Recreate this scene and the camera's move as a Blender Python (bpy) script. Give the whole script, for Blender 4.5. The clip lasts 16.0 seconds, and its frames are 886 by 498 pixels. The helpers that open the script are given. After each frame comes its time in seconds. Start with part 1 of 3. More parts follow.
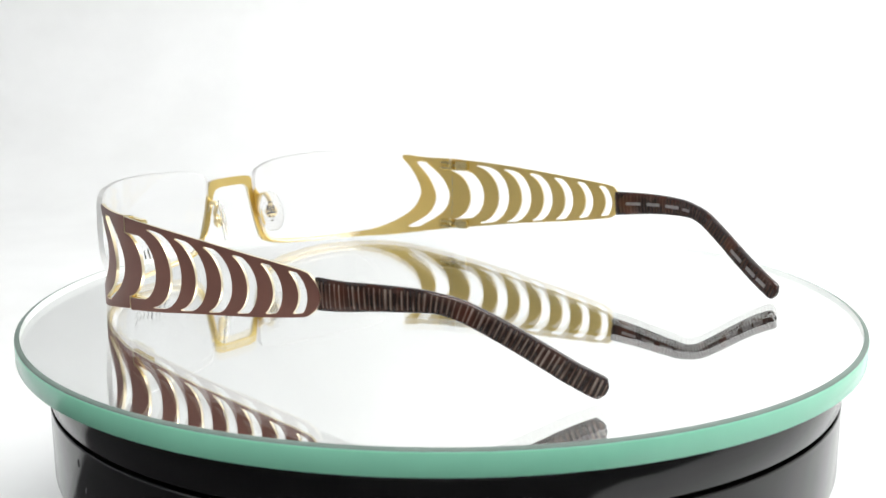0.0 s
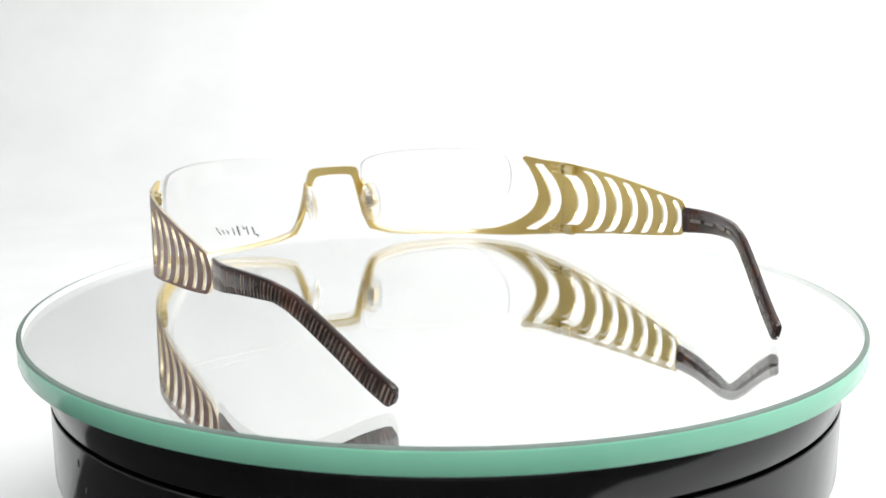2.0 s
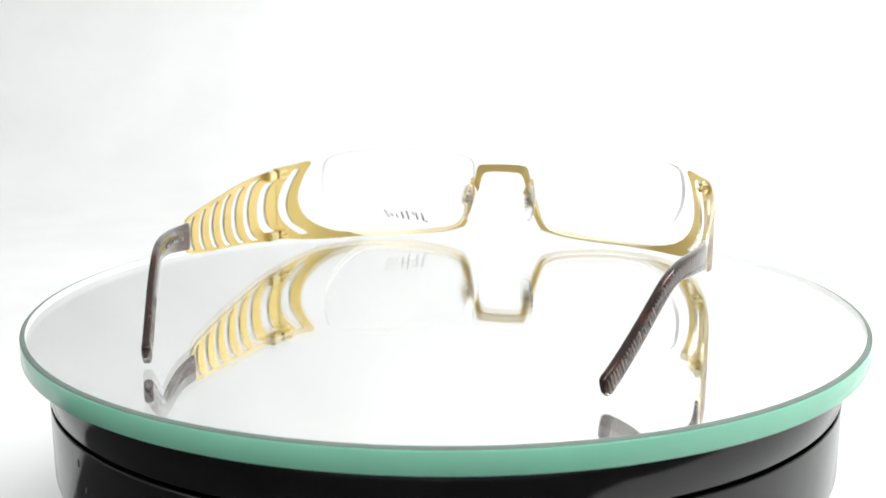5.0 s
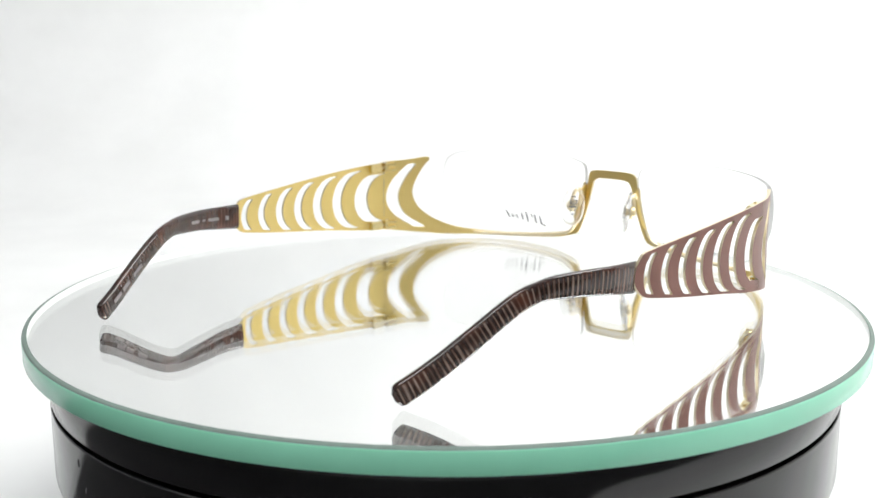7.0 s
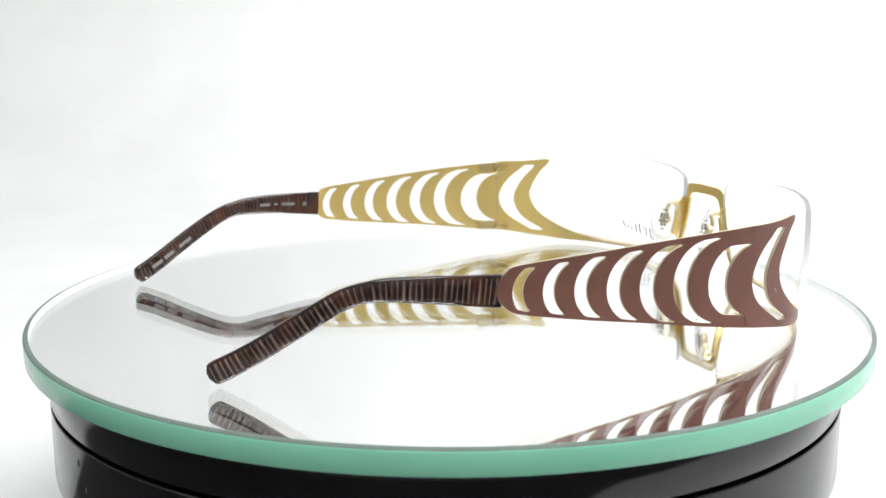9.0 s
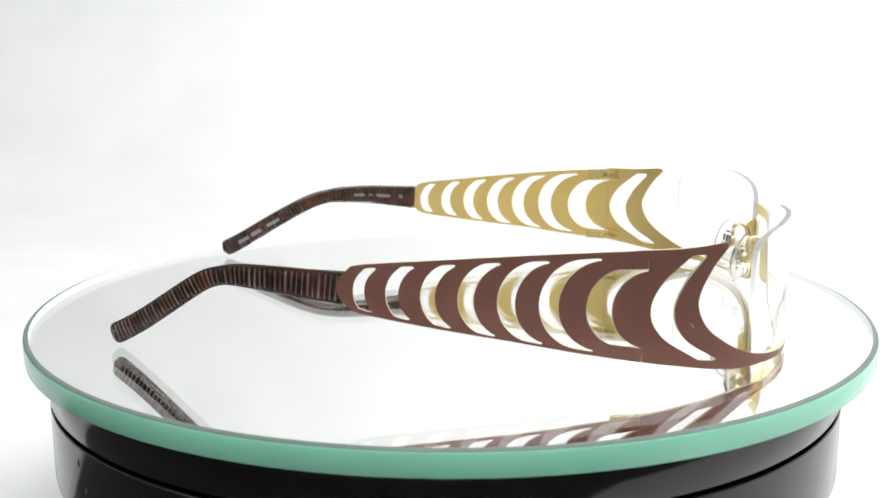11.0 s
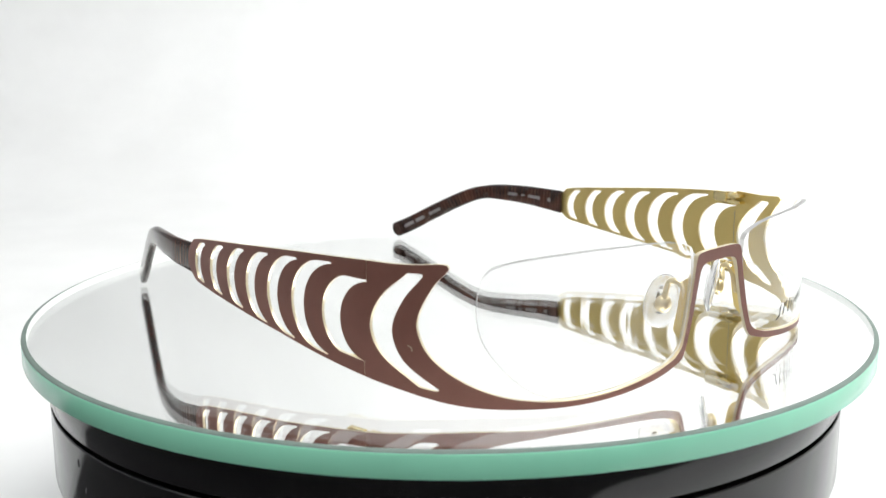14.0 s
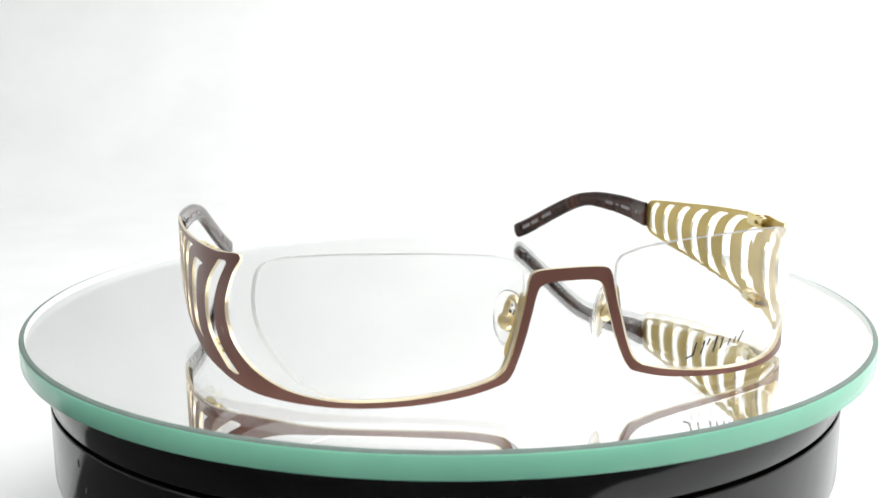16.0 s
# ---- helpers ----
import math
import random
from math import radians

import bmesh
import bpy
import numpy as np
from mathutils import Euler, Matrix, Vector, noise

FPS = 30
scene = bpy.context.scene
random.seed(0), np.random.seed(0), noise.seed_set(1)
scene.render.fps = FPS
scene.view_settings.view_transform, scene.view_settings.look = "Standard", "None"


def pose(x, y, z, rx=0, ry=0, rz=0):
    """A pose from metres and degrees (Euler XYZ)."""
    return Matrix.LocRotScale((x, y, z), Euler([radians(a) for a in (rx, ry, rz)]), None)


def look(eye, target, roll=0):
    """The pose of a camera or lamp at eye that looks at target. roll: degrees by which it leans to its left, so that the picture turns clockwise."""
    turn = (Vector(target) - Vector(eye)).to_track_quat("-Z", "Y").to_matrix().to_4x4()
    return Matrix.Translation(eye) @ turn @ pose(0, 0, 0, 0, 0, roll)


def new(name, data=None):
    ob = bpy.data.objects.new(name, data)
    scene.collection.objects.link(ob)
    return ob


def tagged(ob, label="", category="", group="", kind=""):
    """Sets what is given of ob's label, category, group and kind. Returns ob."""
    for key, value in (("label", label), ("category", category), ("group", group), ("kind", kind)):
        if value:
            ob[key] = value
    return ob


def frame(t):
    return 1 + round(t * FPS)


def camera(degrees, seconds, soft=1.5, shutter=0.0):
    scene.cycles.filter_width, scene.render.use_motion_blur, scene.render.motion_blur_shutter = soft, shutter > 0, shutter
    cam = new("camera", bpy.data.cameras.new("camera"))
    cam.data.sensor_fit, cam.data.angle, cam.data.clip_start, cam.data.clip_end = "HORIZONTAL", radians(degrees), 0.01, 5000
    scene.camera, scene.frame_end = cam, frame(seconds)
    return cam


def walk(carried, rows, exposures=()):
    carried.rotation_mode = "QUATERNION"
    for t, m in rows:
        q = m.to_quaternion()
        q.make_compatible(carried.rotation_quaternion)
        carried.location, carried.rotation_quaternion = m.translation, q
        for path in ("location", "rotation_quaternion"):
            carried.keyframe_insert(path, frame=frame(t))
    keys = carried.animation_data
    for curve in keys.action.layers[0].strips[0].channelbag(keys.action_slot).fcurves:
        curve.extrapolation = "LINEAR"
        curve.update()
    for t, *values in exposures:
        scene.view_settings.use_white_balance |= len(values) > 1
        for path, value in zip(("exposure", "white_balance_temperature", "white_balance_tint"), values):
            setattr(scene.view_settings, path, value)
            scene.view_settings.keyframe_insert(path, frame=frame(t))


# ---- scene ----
cam = camera(43.48, 16.0)
EYE = Vector((0.0, -0.3024, 0.07622))
PITCH, YAW = radians(11.571), radians(-0.142)
AIM = EYE + Vector((math.sin(YAW) * math.cos(PITCH), math.cos(YAW) * math.cos(PITCH), -math.sin(PITCH)))
walk(cam, [(0.0, look(EYE, AIM)), (16.0, look(EYE, AIM))])
cam.data.dof.use_dof = True
cam.data.dof.focus_distance = 0.272
cam.data.dof.aperture_fstop = 28

# turn of the mirror plate: seconds, degrees
TURN = [(0.0, 0.0), (0.5, -6.74), (1.0, -13.49), (1.5, -20.22), (2.0, -26.92), (2.5, -33.60), (3.0, -40.26), (3.5, -46.94), (4.0, -53.61),
        (6.5, -87.29), (7.0, -94.01), (7.5, -100.71), (8.0, -107.42), (8.5, -114.15), (9.0, -120.94), (11.5, -155.19), (12.0, -161.92),
        (12.5, -168.67), (13.0, -175.45), (13.5, -182.28), (14.0, -189.17), (14.5, -196.05), (15.0, -202.89), (15.5, -209.69),
        (16.0, -216.47)]
FACING = 53.65  # the spectacles' own turn on the plate
MM = 0.001

# ---- light ----
world = bpy.data.worlds.new("studio")
scene.world = world
world.use_nodes = True
world.node_tree.nodes["Background"].inputs[0].default_value = (0.9, 0.95, 1.0, 1)
world.node_tree.nodes["Background"].inputs[1].default_value = 0.05
scene.view_settings.exposure = -0.21


def softbox(name, eye, target, width, height, watts, tint=(1, 1, 1)):
    lamp = bpy.data.lights.new(name, "AREA")
    lamp.shape, lamp.size, lamp.size_y, lamp.energy, lamp.color = "RECTANGLE", width, height, watts, tint
    ob = new(name, lamp)
    ob.matrix_world = look(eye, target)
    return ob


softbox("softbox_lamp", (0.62, 0.15, 0.86), (0.12, 0.85, 0.42), 0.6, 0.6, 14.0, (1.0, 0.99, 0.97))
softbox("softbox_lamp", (-0.70, -0.25, 0.66), (0.0, 0.0, 0.0), 0.4, 0.5, 0.4, (0.97, 0.99, 1.0))
softbox("softbox_lamp", (0.04, -0.40, 0.93), (0.02, 0.0, 0.0), 0.5, 0.5, 7.8)


# ---- materials ----
def material(name, colour, rough=0.5, metal=0.0, **more):
    m = bpy.data.materials.new(name)
    m.use_nodes = True
    b = m.node_tree.nodes["Principled BSDF"]
    b.inputs["Base Color"].default_value = (*colour, 1)
    b.inputs["Roughness"].default_value = rough
    b.inputs["Metallic"].default_value = metal
    for key, value in more.items():
        b.inputs[key.replace("_", " ")].default_value = value
    return m, m.node_tree, b


def add(tree, kind, **values):
    n = tree.nodes.new(kind)
    for key, value in values.items():
        n.inputs[key.replace("_", " ")].default_value = value
    return n


def mottled(name, colour, spread, scale, rough=0.5, rough_spread=0.1, bump=0.0, bump_scale=800.0, metal=0.0, stretch=(1, 1, 1), **more):
    """A surface whose colour drifts at one scale and whose gloss and relief change at a finer one."""
    m, tree, b = material(name, colour, rough, metal, **more)
    link = tree.links.new
    place = add(tree, "ShaderNodeTexCoord")
    scaled = add(tree, "ShaderNodeMapping", Scale=stretch)
    link(place.outputs["Object"], scaled.inputs["Vector"])
    broad = add(tree, "ShaderNodeTexNoise", Scale=scale, Detail=5.0, Roughness=0.6)
    fine = add(tree, "ShaderNodeTexNoise", Scale=bump_scale, Detail=3.0)
    link(scaled.outputs[0], broad.inputs["Vector"]), link(scaled.outputs[0], fine.inputs["Vector"])
    ramp = add(tree, "ShaderNodeValToRGB")
    ramp.color_ramp.elements[0].position, ramp.color_ramp.elements[1].position = 0.3, 0.7
    ramp.color_ramp.elements[0].color = (*[c * (1 - spread) for c in colour], 1)
    ramp.color_ramp.elements[1].color = (*[min(1, c * (1 + spread)) for c in colour], 1)
    link(broad.outputs[0], ramp.inputs[0]), link(ramp.outputs[0], b.inputs["Base Color"])
    gloss = add(tree, "ShaderNodeMapRange")
    gloss.inputs["To Min"].default_value, gloss.inputs["To Max"].default_value = max(0, rough - rough_spread), rough + rough_spread
    link(fine.outputs[0], gloss.inputs[0]), link(gloss.outputs[0], b.inputs["Roughness"])
    if bump:
        relief = add(tree, "ShaderNodeBump", Strength=bump, Distance=0.0005)
        link(fine.outputs[0], relief.inputs["Height"]), link(relief.outputs[0], b.inputs["Normal"])
    return m


CLOTH = mottled("white_cloth", (0.80, 0.81, 0.81), 0.05, 8.0, 0.95, 0.04, 0.15, 60.0)
TABLE = mottled("grey_table_laminate", (0.05, 0.05, 0.052), 0.15, 12.0, 0.45, 0.08, 0.05, 400.0)
WALL = mottled("pale_wall_paint", (0.78, 0.78, 0.78), 0.04, 4.0, 0.9, 0.05, 0.1, 80.0)
GREY_CLOTH = mottled("grey_cloth", (0.42, 0.42, 0.43), 0.06, 8.0, 0.95, 0.04, 0.15, 60.0)
PAINT = mottled("brown_lacquer", (0.212, 0.097, 0.076), 0.05, 150.0, 0.33, 0.03, 0.006, 2500.0, 0.15, Specular_IOR_Level=0.22)
GOLD = mottled("satin_gold", (0.80, 0.62, 0.24), 0.03, 60.0, 0.34, 0.03, 0.008, 1500.0, 1.0)
WIRE = mottled("pale_gold_wire", (0.82, 0.72, 0.50), 0.04, 150.0, 0.38, 0.05, 0.01, 1500.0, 1.0)
POLISHED = mottled("polished_pale_gold", (0.92, 0.77, 0.40), 0.03, 90.0, 0.2, 0.04, 0.0, 900.0, 1.0)
SATIN = mottled("pale_satin_gold", (0.84, 0.71, 0.44), 0.03, 200.0, 0.36, 0.04, 0.01, 1500.0, 1.0)
CUT = mottled("pale_gold_cut_edge", (0.70, 0.62, 0.45), 0.05, 200.0, 0.42, 0.06, 0.02, 1800.0, 1.0)
STEEL = mottled("screw_steel", (0.45, 0.43, 0.40), 0.1, 500.0, 0.3, 0.05, 0.0, 900.0, 1.0)
SILVER = mottled("silver_insert", (0.36, 0.35, 0.34), 0.15, 900.0, 0.22, 0.1, 0.6, 1300.0, 1.0)
PLASTIC = mottled("black_plastic", (0.007, 0.0065, 0.007), 0.2, 20.0, 0.12, 0.04, 0.25, 45.0)
GROOVE = mottled("matt_black_plastic", (0.006, 0.006, 0.006), 0.2, 20.0, 0.7, 0.1, 0.0, 300.0)
SCUFF = mottled("scuffed_plastic", (0.16, 0.16, 0.17), 0.3, 300.0, 0.6, 0.1, 0.0, 900.0)
INK = mottled("black_ink", (0.015, 0.014, 0.014), 0.3, 900.0, 0.5, 0.1, 0.0, 900.0)
PRINT = mottled("silver_print", (0.20, 0.185, 0.185), 0.15, 900.0, 0.4, 0.1, 0.0, 900.0)
GLASS, _, _ = material("clear_glass", (0.995, 1.0, 0.995), 0.0, 0.0, Transmission_Weight=1.0, IOR=1.5)
LENS, _, _ = material("coated_lens_plastic", (1, 1, 1), 0.0, 0.0, Transmission_Weight=1.0, IOR=1.36)
SILICONE, _, _ = material("clear_silicone", (0.96, 0.955, 0.945), 0.12, 0.0, Transmission_Weight=0.92, IOR=1.2)
LENS_EDGE, edge_tree, edge_base = material("ground_lens_edge", (0.78, 0.79, 0.79), 0.35)
edge_glow = add(edge_tree, "ShaderNodeBsdfTranslucent", Color=(0.80, 0.80, 0.80, 1))
edge_mix = add(edge_tree, "ShaderNodeMixShader", Fac=0.8)
edge_tree.links.new(edge_base.outputs[0], edge_mix.inputs[1]), edge_tree.links.new(edge_glow.outputs[0], edge_mix.inputs[2])
edge_tree.links.new(edge_mix.outputs[0], edge_tree.nodes["Material Output"].inputs["Surface"])
GREEN = mottled("green_glass_edge", (0.35, 0.86, 0.615), 0.05, 25.0, 0.15, 0.04, 0.02, 700.0, 0.0, (1, 1, 0.3))
# pale colour in place of the backdrop's brightness inside the far glass edge
CORE = mottled("pale_edge_liner", (0.86, 0.90, 0.88), 0.02, 40.0, 0.6, 0.05, 0.0, 300.0)
# real bevel of the same glass; the dark it catches is in its colour
BEVEL = mottled("darkened_glass_bevel", (0.17, 0.225, 0.20), 0.10, 60.0, 0.5, 0.06, 0.0, 700.0, Specular_IOR_Level=0.2)
MIRROR = mottled("mirror_silver", (0.985, 0.99, 0.985), 0.006, 9.0, 0.006, 0.004, 0.0, 300.0, 1.0)


def striped_acetate(name, show):
    """Dark tortoise acetate with thin pale stripes across; show: how clearly the stripes come through;
    the map runs in millimetres along it and from -1 to 1 across it."""
    m, tree, b = material(name, (0.05, 0.02, 0.012), 0.12, 0.0, Coat_Weight=0.45, Coat_Roughness=0.02, Specular_IOR_Level=0.3)
    link = tree.links.new
    uv = add(tree, "ShaderNodeUVMap")
    split = add(tree, "ShaderNodeSeparateXYZ")
    link(uv.outputs[0], split.inputs[0])
    drift = add(tree, "ShaderNodeTexNoise", Scale=1.0, Detail=3.0, Roughness=0.7)
    slow = add(tree, "ShaderNodeMapping", Scale=(0.55, 0.03, 1.0))
    link(uv.outputs[0], slow.inputs["Vector"]), link(slow.outputs[0], drift.inputs["Vector"])

    def calc(kind, a, c):
        n = tree.nodes.new("ShaderNodeMath")
        n.operation = kind
        for slot, value in zip(n.inputs, (a, c)):
            if isinstance(value, (int, float)):
                slot.default_value = value
            else:
                link(value, slot)
        return n.outputs[0]

    # phase: one stripe in 1.25 mm, pushed about by the drift
    phase = calc("ADD", calc("MULTIPLY", split.outputs[0], 5.03), calc("MULTIPLY", drift.outputs[0], 9.0))
    wave = calc("MULTIPLY_ADD", calc("SINE", phase, 0.0), 0.5)
    wave.node.inputs[2].default_value = 0.5
    thin = calc("POWER", wave, 2.4)
    strength = add(tree, "ShaderNodeTexNoise", Scale=1.0, Detail=2.0)
    shifted = add(tree, "ShaderNodeMapping", Location=(7.3, 2.1, 4.0), Scale=(0.8, 0.2, 1.0))
    link(uv.outputs[0], shifted.inputs["Vector"]), link(shifted.outputs[0], strength.inputs["Vector"])
    some = add(tree, "ShaderNodeMapRange")
    some.inputs["From Min"].default_value, some.inputs["From Max"].default_value = 0.32, 0.62
    some.inputs["To Max"].default_value = show
    link(strength.outputs[0], some.inputs[0])
    border = add(tree, "ShaderNodeMapRange")
    border.inputs["From Min"].default_value, border.inputs["From Max"].default_value = 0.86, 0.70
    link(calc("ABSOLUTE", split.outputs[1], 0.0), border.inputs[0])
    amount = calc("MULTIPLY", calc("MULTIPLY", thin, some.outputs[0]), border.outputs[0])
    ramp = add(tree, "ShaderNodeValToRGB")
    e = ramp.color_ramp.elements
    e[0].position, e[0].color = 0.0, (0.020, 0.009, 0.007, 1)
    e[1].position, e[1].color = 0.85, (0.26, 0.205, 0.17, 1)
    mid = e.new(0.25)
    mid.color = (0.058, 0.033, 0.025, 1)
    link(amount, ramp.inputs[0])
    place = add(tree, "ShaderNodeTexCoord")
    cloud = add(tree, "ShaderNodeTexNoise", Scale=110.0, Detail=2.0)
    link(place.outputs["Object"], cloud.inputs["Vector"])
    patches = add(tree, "ShaderNodeValToRGB")
    patches.color_ramp.elements[0].position, patches.color_ramp.elements[0].color = 0.5, (0, 0, 0, 1)
    patches.color_ramp.elements[1].position, patches.color_ramp.elements[1].color = 0.75, (0.05, 0.012, 0.004, 1)
    link(cloud.outputs[0], patches.inputs[0])
    mix = add(tree, "ShaderNodeMix")
    mix.data_type, mix.blend_type = "RGBA", "ADD"
    mix.inputs[0].default_value = 1.0
    link(ramp.outputs[0], mix.inputs[6]), link(patches.outputs[0], mix.inputs[7]), link(mix.outputs[2], b.inputs["Base Color"])
    relief = add(tree, "ShaderNodeBump", Strength=0.10, Distance=0.0002)
    link(amount, relief.inputs["Height"]), link(relief.outputs[0], b.inputs["Normal"])
    return m


ACETATE = striped_acetate("striped_acetate", 1.0)
ACETATE_BACK = striped_acetate("striped_acetate_back", 0.4)


# ---- mesh helpers ----
def part(name, bm, materials, parent=None, label="", smooth=True, sort_normals=True):
    """Link a bmesh as one mesh object, under a thing or a part."""
    mesh = bpy.data.meshes.new(name)
    if sort_normals:
        bmesh.ops.recalc_face_normals(bm, faces=bm.faces)
    for face in bm.faces:
        face.smooth = smooth
    bm.to_mesh(mesh)
    bm.free()
    for m in materials if isinstance(materials, (list, tuple)) else [materials]:
        mesh.materials.append(m)
    if smooth:
        mesh.set_sharp_from_angle(angle=radians(38))
    ob = new(name, mesh)
    ob.parent = parent
    return tagged(ob, label)


def lathe(profile, steps=160, slots=None):
    """Turn a profile of (radius, height) about the upright axis; slots names a material slot for each stretch of it."""
    bm = bmesh.new()
    rings = []
    for r, z in profile:
        if r < 1e-9:
            rings.append([bm.verts.new((0, 0, z))] * steps)
        else:
            rings.append([bm.verts.new((r * math.cos(2 * math.pi * k / steps), r * math.sin(2 * math.pi * k / steps), z)) for k in range(steps)])
    for i, (a, b) in enumerate(zip(rings, rings[1:])):
        for k in range(steps):
            n = (k + 1) % steps
            corners = list(dict.fromkeys((a[k], a[n], b[n], b[k])))
            if len(corners) > 2:
                bm.faces.new(corners).material_index = slots[i] if slots else 0
    return bm


def spline(points, steps=6, closed=False):
    """Points along a smooth line through the given ones."""
    pts = [Vector(p) for p in points]
    ends = [pts[-1]] + pts + pts[:2] if closed else [2 * pts[0] - pts[1]] + pts + [2 * pts[-1] - pts[-2]]
    out = []
    for a, b, c, d in zip(ends, ends[1:], ends[2:], ends[3:]):
        for k in range(steps):
            t = k / steps
            out.append(0.5 * (2 * b + (c - a) * t + (2 * a - 5 * b + 4 * c - d) * t * t + (3 * b - a - 3 * c + d) * t ** 3))
    return out if closed else out + [pts[-1]]


def tube(points, radius, sides=10):
    """A round wire along points, with closed ends; radius may be a list."""
    bm = bmesh.new()
    radii = radius if isinstance(radius, list) else [radius] * len(points)
    rings = []
    side = Vector((0.3, 0.9, 0.2))
    for i, p in enumerate(points):
        way = (points[min(i + 1, len(points) - 1)] - points[max(i - 1, 0)]).normalized()
        side = (side - way * side.dot(way)).normalized()
        other = way.cross(side)
        rings.append([bm.verts.new(p + radii[i] * (math.cos(2 * math.pi * k / sides) * side + math.sin(2 * math.pi * k / sides) * other)) for k in range(sides)])
    for a, b in zip(rings, rings[1:]):
        for k in range(sides):
            bm.faces.new((a[k], a[(k + 1) % sides], b[(k + 1) % sides], b[k]))
    bm.faces.new(rings[0]), bm.faces.new(rings[-1])
    return bm


# ---- studio: white cloth sweep and plain walls ----
def studio():
    bm = bmesh.new()
    low, far, bend, top = -0.075, 0.85, 0.30, 1.0
    line = [(far - bend + bend * math.sin(a), low + bend - bend * math.cos(a)) for a in [k * math.pi / 24 for k in range(1, 12)]]
    line += [(far, low + bend), (far, top)]
    xs = [-0.98 + 1.96 * k / 40 for k in range(41)]
    # the front edge, out of view, runs forward from one side to the other, shaped to leave dark table before the
    # turntable for its housing to reflect
    edge = [0.01 - 0.21 * min(1.0, max(0.0, (x + 0.09) / 0.22)) for x in xs]
    rows = [[bm.verts.new((x, e - 0.004, low - 0.004)) for x, e in zip(xs, edge)]]
    for f in (0.0, 0.08, 0.2, 0.4, 0.7, 1.0):
        rows.append([bm.verts.new((x, e + (far - bend - e) * f, low)) for x, e in zip(xs, edge)])
    for y, z in line:
        rows.append([bm.verts.new((x, y, z)) for x in xs])
    for a, b in zip(rows, rows[1:]):
        for k in range(40):
            bm.faces.new((a[k], a[k + 1], b[k + 1], b[k]))
    tagged(part("backdrop", bm, CLOTH), "seamless white cloth backdrop sweeping up from the table", "backdrop", kind="structure")

    def slab(name, low_corner, high_corner, label, m=CLOTH):
        b = bmesh.new()
        bmesh.ops.create_cube(b, size=1)
        lo, hi = Vector(low_corner), Vector(high_corner)
        for v in b.verts:
            v.co = (lo + hi) / 2 + Vector([c * d for c, d in zip(v.co, hi - lo)])
        tagged(part(name, b, m, smooth=False), label, "wall", kind="structure")

    slab("floor", (-1.0, -0.9, low - 0.04), (1.0, 0.88, low - 0.006), "plain dark grey table top under the cloth", TABLE)
    # out of view; toned grey so that less light comes back from the left
    slab("wall_west", (-1.03, -0.93, -0.1), (-1.0, 0.88, 1.0), "unseen cloth side, toned grey to dim the left", GREY_CLOTH)
    slab("wall_east", (1.0, -0.93, -0.1), (1.03, 0.88, 1.0), "plain white cloth side of the photo tent")
    slab("wall_south", (-1.0, -0.93, -0.1), (1.0, -0.9, 1.0), "plain pale wall behind the camera", WALL)
    slab("ceiling", (-1.03, -0.93, 1.003), (1.03, 0.88, 1.03), "plain white cloth roof of the photo tent")


studio()


# ---- turntable ----
def build_turntable():
    table = tagged(new("turntable"), "glossy black plastic motorised display turntable with a dark groove", "turntable")
    r = 106.0
    body = [(0, -17.8), (r - 3.0, -17.8), (r - 0.25, -17.8), (r, -18.05), (r, -36.0), (r - 0.8, -39.0), (r - 3.5, -43.0), (r - 6.0, -46.0),
            (r - 7.0, -52.0), (r - 7.5, -74.0), (r - 9.0, -74.8), (0, -74.8)]
    base = part("body", lathe([(a * MM, z * MM) for a, z in body], 192), PLASTIC, table, "glossy black plastic housing")
    platter = [(0, -5.6), (r - 9.0, -5.6), (r - 8.6, -6.2), (r - 1.4, -6.2), (r - 0.4, -6.6), (r, -7.4), (r, -16.2), (r - 0.3, -16.6), (r - 2.4, -16.7),
               (r - 2.4, -17.6), (0, -17.6)]
    slots = [0] * 7 + [1, 1, 1]
    top = part("platter", lathe([(a * MM, z * MM) for a, z in platter], 192, slots), [PLASTIC, GROOVE], table, "glossy black turning platter")
    # a moulded dimple and a pale scuff on the housing
    for name, turn, z, wide, high, m, lab in (("dimple", 218.3, -21.8, 1.3, 2.1, GROOVE, "small dark dimple"), ("scuff", 220.2, -27.4, 0.5, 1.8, SCUFF, "pale scratch")):
        bm = bmesh.new()
        bmesh.ops.create_uvsphere(bm, u_segments=12, v_segments=8, radius=1.0)
        a = radians(turn)
        out, along = Vector((math.cos(a), math.sin(a), 0)), Vector((-math.sin(a), math.cos(a), 0))
        for v in bm.verts:
            x, y, q = v.co
            v.co = (out * (r - 0.02 + 0.06 * x) + along * (y * wide / 2 + (0.3 * q if name == "scuff" else 0)) + Vector((0, 0, z + q * high / 2))) * MM
        part(name, bm, m, base, lab)
    return table, top


turntable, platter = build_turntable()


